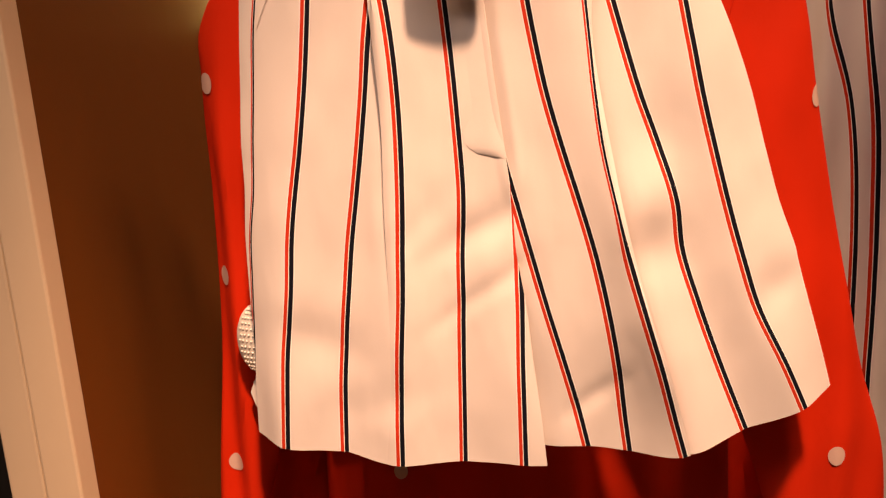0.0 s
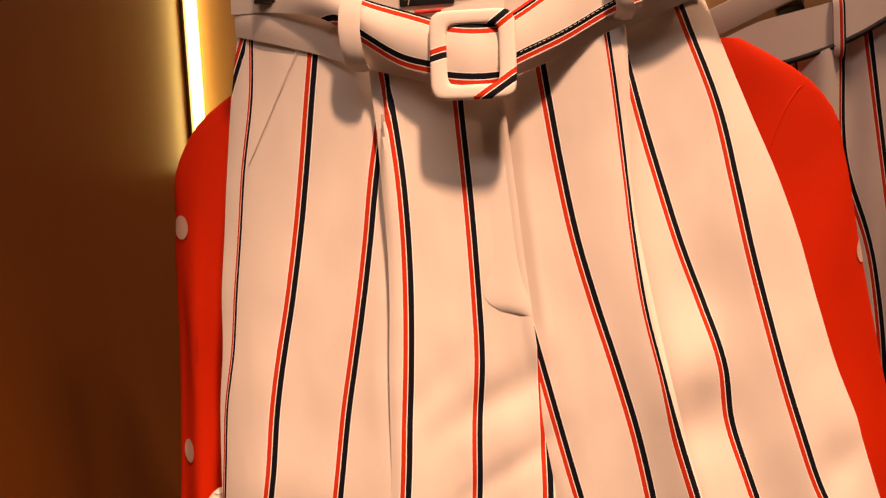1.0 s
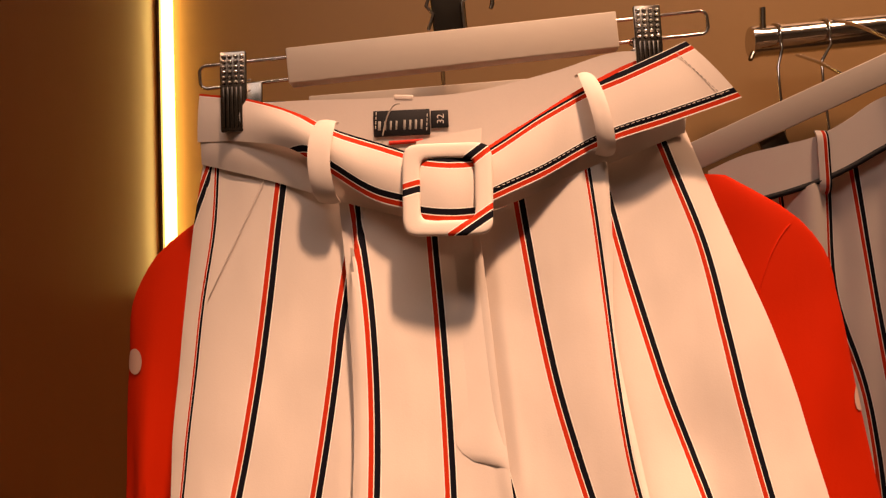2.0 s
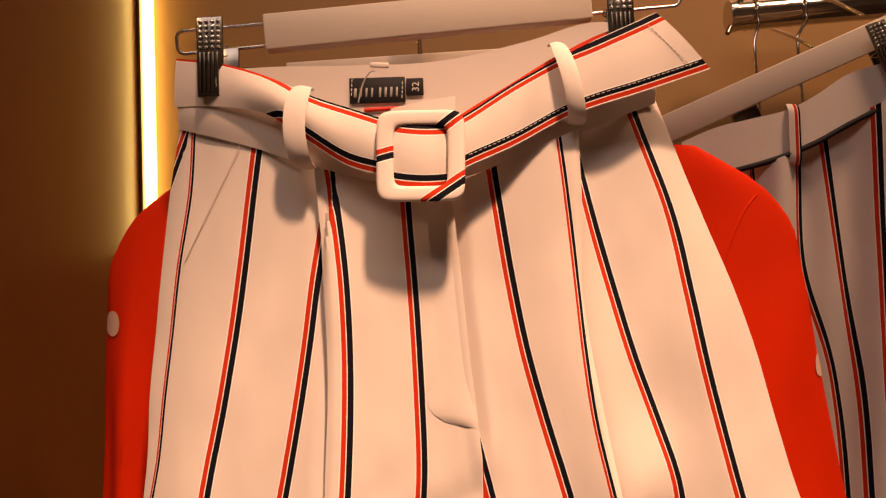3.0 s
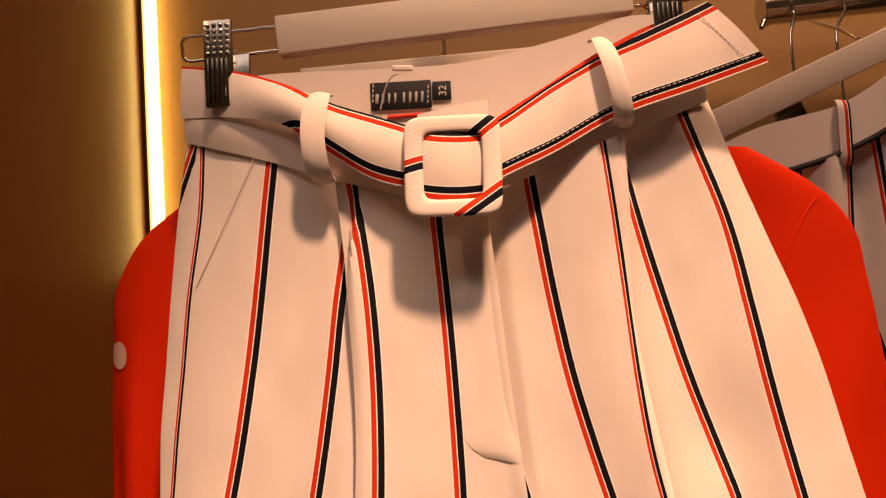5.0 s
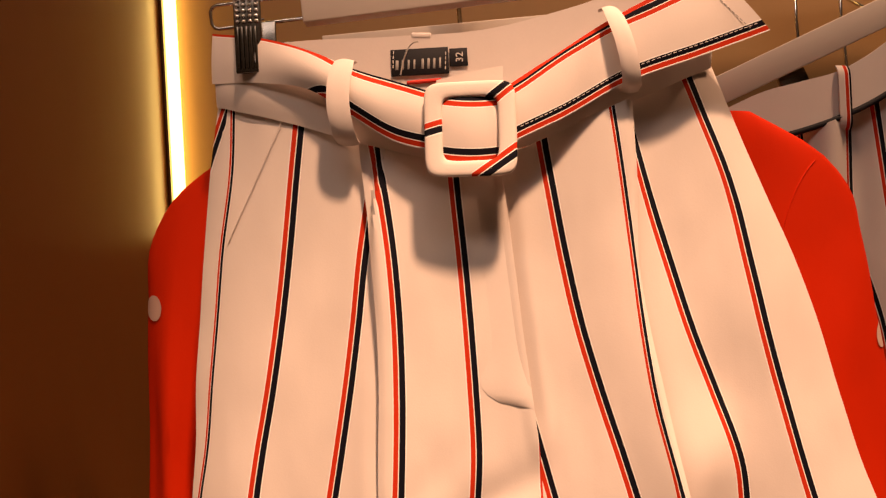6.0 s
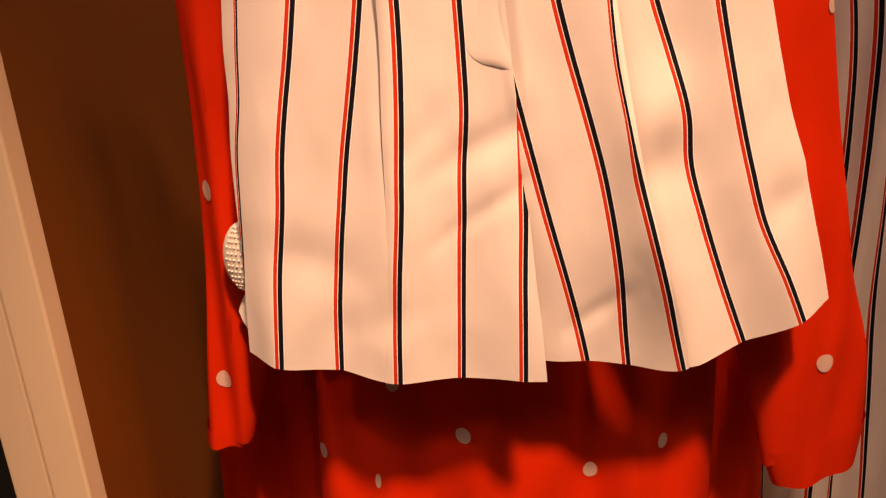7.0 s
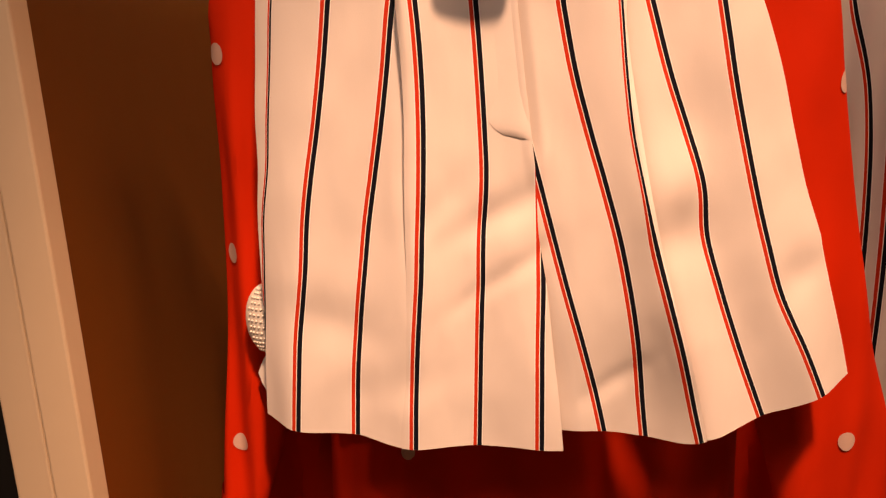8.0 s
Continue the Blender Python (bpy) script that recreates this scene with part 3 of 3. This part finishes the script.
# ---------- hangers ----------
def clip_hanger(name, label, m, x0, x1, clips, thick=0.007, clip_drop=0.0, clip_y=0.0, ends=(-1, 1)):
    """A white wooden bar with a wire loop at each end and two sprung metal clips; its middle is at the origin."""
    h = thing(name, label, "hanger", group="clip hangers", m=HANG @ m)
    part("bar", box(x0, x1, -thick, thick, -0.012, 0.012, 0.0009), WOOD, h, "white lacquered wooden bar")
    for end, sign in ((x0, -1), (x1, 1)):
        if sign not in ends:
            continue
        reach = 0.0605
        pts = [(end - sign * 0.004, 0, 0.0075), (end + sign * reach * 0.93, 0, 0.0078), (end + sign * (reach - 0.0015), 0, 0.0066), (end + sign * reach, 0, 0.004),
               (end + sign * reach, 0, -0.004), (end + sign * (reach - 0.0015), 0, -0.0066), (end + sign * reach * 0.93, 0, -0.0078), (end - sign * 0.004, 0, -0.0075)]
        part("wire_loop", tube(pts, 0.0012, 8), CHROME, h)
    for x in clips:
        c = part("clip", turned(box(-0.0082, 0.0082, -0.0016, 0.0016, -0.030, 0.021, 0.0008), pose(x, -0.0125 + clip_y, -0.012 + clip_drop, -4, 3, 0)), DARKCHROME, h, "ribbed chrome clip")
        for k in range(5):
            part("rib", turned(box(-0.0066 + k * 0.0027, -0.0050 + k * 0.0027, -0.0030, -0.0010, -0.028, -0.002, 0.0006), pose(x, -0.0125 + clip_y, -0.012 + clip_drop, -4, 3, 0)), DARKCHROME, c)
        for row in range(6):
            bm = bmesh.new()
            for k in range(4):
                bmesh.ops.create_icosphere(bm, subdivisions=2, radius=1, matrix=Matrix.Translation((-0.0057 + k * 0.0038, -0.0014, 0.0010 + row * 0.0033)) @ Matrix.Diagonal((0.0016, 0.0018, 0.0014, 1)))
            part("knurl", turned(bm, pose(x, -0.0125 + clip_y, -0.012 + clip_drop, -4, 3, 0)), CHROME, c)
        part("jaw", turned(box(-0.0050, 0.0062, -0.0012, 0.0012, -0.030, 0.010, 0.0008), pose(x + 0.003, 0.006 + 0.4 * clip_y, -0.012 + clip_drop, -7, 3, 0)), DARKCHROME, c)
        part("spring", tube([(x + 0.0035 * math.cos(a), -0.003 + 0.0035 * math.sin(a), -0.008 + clip_drop + 0.0011 * a - 0.012) for a in np.linspace(0, 18, 70)], 0.0007, 6), CHROME, c)
    return h


def hook(parent, x=0.0, top=0.11):
    part("hook", tube([(x, 0, 0.010), (x, 0, 0.045)] + [(x + 0.020 - 0.020 * math.cos(a), 0, top - 0.035 + 0.020 * math.sin(a)) for a in np.linspace(0, 3.6, 20)], 0.0017, 8), CHROME, parent, "chrome hook")


shorts_hanger = clip_hanger("clip_hanger", "white wooden clip hanger with ribbed chrome clips holding the shorts", pose(0.0070, 0.038, 1.2665, 0, -7.7, 0), -0.1095, 0.1095, (-0.137, 0.120), clip_y=-0.030, clip_drop=-0.006)
part("hook_plate", box(-0.011, 0.012, -0.002, 0.002, 0.012, 0.075, 0.001), DARKCHROME, shorts_hanger, "dark metal bracket")
part("hook", tube([(-0.014, -0.004, 0.014), (-0.010, -0.004, 0.024), (-0.014, -0.004, 0.030), (-0.010, -0.004, 0.040)], 0.0012, 8), CHROME, shorts_hanger)
part("hook", tube([(0.010, -0.004, 0.012), (0.010, -0.004, 0.030), (0.016, -0.004, 0.034), (0.019, -0.004, 0.045), (0.018, -0.004, 0.08)], 0.0013, 8), CHROME, shorts_hanger)
part("stem", tube([(0, 0, 0.06), (0, 0, 0.14), (0.006, 0, 0.155), (0.02, 0, 0.162), (0.034, 0, 0.152)], 0.0018, 8), CHROME, shorts_hanger, "chrome hook")

rear_hanger = clip_hanger("clip_hanger", "white wooden clip hanger hanging behind the belted shorts", pose(0.010, 0.085, 1.2410, 0, -6, 0), -0.105, 0.105, (-0.130,))
hook(rear_hanger, -0.008)

# ---------- the red blouse ----------
def blouse_y(x, z):
    return 0.070 + 0.008 * math.sin(x * 38 + 1.3 + 2 * z) * step(1.0, 0.65, z) + 0.004 * math.sin(x * 83 + 4 * z) + 0.05 * (abs(x - 0.07) / 0.22) ** 6


def shell(levels, left, right, front, depth, cols=44, rows=60, wob=0.003, slant=0.0, seed=0.0):
    """A hollow piece of cloth: rings from top to foot between a left and a right edge."""
    lo, hi = spline(levels, left), spline(levels, right)

    def surface(x, z, back=False):
        half = (hi(z) - lo(z)) / 2
        c = min(1.0, abs(x - (lo(z) + hi(z)) / 2) / half) ** (1 / 0.85)
        sn = math.sqrt(1 - c * c) ** 0.8
        cap = 1.0 if levels[0] < 0.7 else 0.25 + 0.75 * step(0.0, 0.10, (z - levels[0]) / (levels[-1] - levels[0]))
        return front(x, z) + depth * cap * (1 + sn if back else 1 - sn) + wob * 2 * noise.noise((x * 30 + seed, 4.0 if back else 0.0, z * 9 + seed)) * (1 - c ** 4)

    def at(s, v):
        a = math.tau * s
        z = levels[0] + v * (levels[-1] - levels[0])
        cx, half = (lo(z) + hi(z)) / 2, (hi(z) - lo(z)) / 2
        c, sn = math.cos(a), math.sin(a)
        x = cx + half * math.copysign(abs(c) ** 0.85, c)
        y = surface(x, z, sn < 0)
        return (x, y, z + slant * (x - cx) * step(1.05, 0.68, z)), 40.5
    return sheet(cols, rows, at), surface, lo, hi


def cloth_part(name, made):
    part(name, made[0], RED, blouse)
    return made[1:]


blouse = thing("red_blouse", "red blouse with pale dots, long sleeves, hanging behind the shorts", "blouse", m=HANG)
ZB = [1.195, 1.150, 1.05, 0.90, 0.70, 0.60, 0.45]
body_s = cloth_part("body", shell(ZB, [-0.06, -0.14, -0.15, -0.145, -0.128, -0.128, -0.130], [0.13, 0.21, 0.24, 0.245, 0.255, 0.266, 0.278], blouse_y, 0.012, 190, 90))
back_s = cloth_part("back", shell([1.18, 1.10, 0.95, 0.75, 0.62, 0.45], [-0.10, -0.16, -0.17, -0.200, -0.240, -0.248], [0.18, 0.23, 0.27, 0.30, 0.325, 0.345], lambda x, z: 0.130 + 0.008 * math.sin(x * 110 + 3 * z), 0.010, 80, 50))
ZL = [1.150, 1.128, 1.100, 1.05, 0.955, 0.80, 0.70, 0.632]
left_y = lambda x, z: 0.045 + 0.10 * (x + 0.17) ** 2 * 20 + 0.005 * math.sin(x * 190 + 3 * z) * step(1.12, 0.95, z)
left_s = cloth_part("left_sleeve", shell(ZL, [-0.160, -0.188, -0.207, -0.2110, -0.210, -0.212, -0.220, -0.2270], [-0.10, -0.11, -0.115, -0.125, -0.130, -0.150, -0.165, -0.181], left_y, 0.016, 48, 60, 0.002, 0.05))
cuff_s = cloth_part("left_cuff", shell([0.645, 0.626], [-0.2285, -0.2315], [-0.1800, -0.1850], lambda x, z: left_y(x, z) - 0.0012, 0.017, 40, 6, 0.001, 0.05))
ZR = [1.190, 1.165, 1.145, 1.110, 1.05, 0.995, 0.91, 0.81, 0.72, 0.635]
right_y = lambda x, z: 0.052 + 1.2 * max(0.0, x - 0.27) ** 2 + 0.003 * math.sin(x * 150 + 6 * z) * step(1.0, 0.8, z)
right_s = cloth_part("right_sleeve", shell(ZR, [0.155, 0.165, 0.17, 0.175, 0.18, 0.19, 0.21, 0.240, 0.276, 0.302], [0.195, 0.243, 0.264, 0.2755, 0.289, 0.302, 0.323, 0.350, 0.380, 0.395], right_y, 0.018, 48, 60, 0.002, 0.35, 4.0))
rcuff_s = cloth_part("right_cuff", shell([0.650, 0.606], [0.2985, 0.317], [0.3965, 0.3945], lambda x, z: right_y(x, z) - 0.0012, 0.019, 40, 6, 0.001, 0.35, 4.0))
part("armhole_seam", tube([(x, right_s[0](x, z) - 0.0001, z) for x, z in [(0.238 - 0.026 * k - 0.004 * math.sin(3 * k), 1.158 - 0.032 * k - 0.06 * k * k) for k in np.linspace(0, 1, 24)]], 0.0006, 6), RED, blouse)


def dot(x, z, made, rx=0.0075, rz=0.0088):
    """A printed dot, following the cloth."""
    front, lo, hi = made
    bm = bmesh.new()
    rows, prev = 5, None

    def at(px, pz):
        px = max(lo(pz) + 0.0004, min(hi(pz) - 0.0004, px))
        return bm.verts.new((px, front(px, pz) - 0.0009, pz))
    mid = at(x, z)
    for r in range(1, rows + 1):
        ring = [at(x + rx * r / rows * math.cos(math.tau * k / 28), z + rz * r / rows * math.sin(math.tau * k / 28)) for k in range(28)]
        for k in range(28):
            if prev:
                bm.faces.new((prev[k], ring[k], ring[(k + 1) % 28], prev[(k + 1) % 28]))
            else:
                bm.faces.new((mid, ring[k], ring[(k + 1) % 28]))
        prev = ring
    part("printed_dot", bm, DOT, blouse, "pale pink printed dot")


for x, z, rx in ((-0.2035, 1.051, 0.0072), (-0.199, 0.884, 0.0055), (-0.2015, 0.700, 0.0075)):
    dot(x, z, left_s, rx)
for x, z, rx in ((0.289, 1.043, 0.0050), (0.334, 0.739, 0.0070)):
    dot(x, z, right_s, rx)
for x, z, rx in ((-0.049, 0.687, 0.0065), (0.019, 0.638, 0.0075), (0.1445, 0.590, 0.0070), (0.2085, 0.636, 0.0045), (-0.1215, 0.597, 0.0045), (-0.065, 0.573, 0.0030)):
    dot(x, z, body_s, rx)

# ---------- the second shorts ----------
shorts2 = thing("striped_shorts", "cream shorts with red and black stripes, hanging behind the red blouse", "shorts", m=HANG)
YB = 0.200
ZT = [1.20, 1.116, 1.015, 0.907, 0.82, 0.73, 0.614]
far_a = spline(ZT, [0.283, 0.294, 0.308, 0.318, 0.322, 0.330, 0.345])
far_b = spline(ZT, [0.3240, 0.332, 0.362, 0.377, 0.383, 0.388, 0.398])
far_c = spline(ZT, [0.3490, 0.3635, 0.382, 0.3925, 0.3985, 0.404, 0.420])
far_d = spline(ZT, [0.3870, 0.3932, 0.401, 0.416, 0.428, 0.438, 0.454])
far_e = spline(ZT, [0.432, 0.440, 0.450, 0.466, 0.480, 0.492, 0.510])
far_lo = spline(ZT, [0.222, 0.226, 0.232, 0.240, 0.246, 0.252, 0.260])
far_hi = spline(ZT, [0.520, 0.545, 0.580, 0.610, 0.630, 0.650, 0.670])


def far_y(x, z):
    return YB + 0.008 * math.sin(x * 70 + 2 * z) + 0.004 * math.sin(x * 140 + 5 * z) + 0.002 * noise.noise((x * 40, 5, z * 9))


far_seam = spline([0.222, 0.263, 0.289, 0.315, 0.3385, 0.362, 0.394, 0.52], [1.177, 1.188, 1.196, 1.206, 1.2175, 1.232, 1.250, 1.302])
far_top = spline([0.216, 0.249, 0.280, 0.3135, 0.337, 0.360, 0.389, 0.52], [1.209, 1.225, 1.234, 1.2445, 1.258, 1.275, 1.286, 1.340])


def far_at(s, v):
    xt = far_lo(1.2) + s * (far_hi(1.2) - far_lo(1.2))
    z = far_seam(xt) + v * (0.33 - far_seam(xt))
    x = far_lo(z) + s * (far_hi(z) - far_lo(z))
    return (x, far_y(x, z), z), stripes_at([(0, far_a), (1, far_b), (2, far_c), (3, far_d), (4, far_e)], x, z)


def far_band(s, v):
    x = 0.222 + s * 0.298
    z = far_seam(x) + v * (far_top(x) - far_seam(x))
    return (x, YB - 0.004 + 0.003 * math.sin(x * 40), z), 15.5


def far_back(s, v):
    x = 0.222 + s * 0.298
    z = 1.205 + 0.33 * (x - 0.224) - v * 0.86
    return (x, YB + 0.055, z), 15.5


part("front_panel", sheet(90, 80, far_at, 0.001), COTTON, shorts2)
part("waistband", sheet(50, 10, far_band, 0.0015), LINING, shorts2)
part("back_panel", sheet(20, 30, far_back, 0.001), LINING, shorts2)
part("seam_trim", tube([(0.222 + 0.298 * k, YB - 0.0075 + 0.003 * math.sin((0.222 + 0.298 * k) * 40), far_seam(0.222 + 0.298 * k)) for k in np.linspace(0, 1, 40)], 0.0024, 8), NAVY, shorts2, "black piping at the waist seam")


def far_loop(s, v):
    x = 0.3088 + 0.0042 * v + s * 0.0100
    z = 1.248 - v * 0.053
    return (x, YB - 0.010 + 0.005 * (2 * v - 1) ** 8, z), 0.80 + s * 0.24


part("belt_loop", sheet(10, 24, far_loop, 0.0015), COTTON, shorts2, "striped belt loop")

far_hanger = clip_hanger("clip_hanger", "white wooden clip hanger holding the shorts behind", pose(0.3325, YB + 0.012, 1.2850, 0, -26.5, 0), -0.140, 0.165, (0.056,), 0.008, 0.001, -0.010, ends=(1,))
part("clip", turned(box(-0.012, 0.012, -0.003, 0.003, -0.012, 0.012, 0.001), pose(-0.062, 0.012, -0.024, 0, 0, 0)), DARKCHROME, far_hanger, "ribbed chrome clip")
for dx, dz in ((0.000, 0.0), (0.046, 0.016)):
    part("hook", tube([(0.022 + dx, 0.01, 0.005 + dz), (0.019 + dx, 0.04, 0.030 + dz), (0.026 + dx, 0.09, 0.050 + dz)], 0.0016, 8), CHROME, far_hanger, "chrome hook wire")

# ---------- chrome rail ----------
rail = thing("clothes_rail", "polished chrome clothes rail fixed before the tan wall", "clothes rail", m=HANG)
axis = Matrix.Translation((0.3225, 0.395, 1.3790)) @ pose(0, 0, 0, 0, 90 - 7.0, 0)
bm = bmesh.new()
bmesh.ops.create_cone(bm, cap_ends=True, segments=40, radius1=0.0160, radius2=0.0160, depth=1.2, matrix=axis @ Matrix.Translation((0, 0, 0.6)))
smoothly(part("tube", bm, CHROME, rail))
bm = bmesh.new()
bmesh.ops.create_cone(bm, cap_ends=True, segments=40, radius1=0.0172, radius2=0.0172, depth=0.008, matrix=axis)
bmesh.ops.bevel(bm, geom=bm.edges[:], offset=0.001, segments=2, affect="EDGES")
smoothly(part("end_cap", bm, CHROME, rail, "round chrome end cap"))
part("peg", tube([(0.329, 0.387, 1.391), (0.328, 0.386, 1.414)], 0.0035, 10), CHROME, rail)
part("screw", tube([(0.3165, 0.378, 1.363), (0.3125, 0.374, 1.3545)], 0.0026, 8), DARKCHROME, rail)
for x, bend in ((0.343, 0.0), (0.394, 0.006)):
    up = 0.122 * (x - 0.343)
    ring = [(x - 0.002 * math.sin(a), 0.395 + 0.0178 * math.sin(a), 1.3815 + up + 0.0178 * math.cos(a)) for a in np.linspace(2.4, -1.9, 22)]
    tail = [(x + 0.003, 0.376, 1.368 + up), (x - 0.003 - bend, 0.370, 1.347 + up), (x - 0.002 - bend, 0.368, 1.325 + up), (x + 0.002 - bend, 0.36, 1.27 + up)]
    h = thing("hanger_hook", "bent chrome hanger hook over the rail", "hook", "hooks on the rail", m=HANG)
    part("wire", tube(ring + tail, 0.0017, 8), CHROME, h)
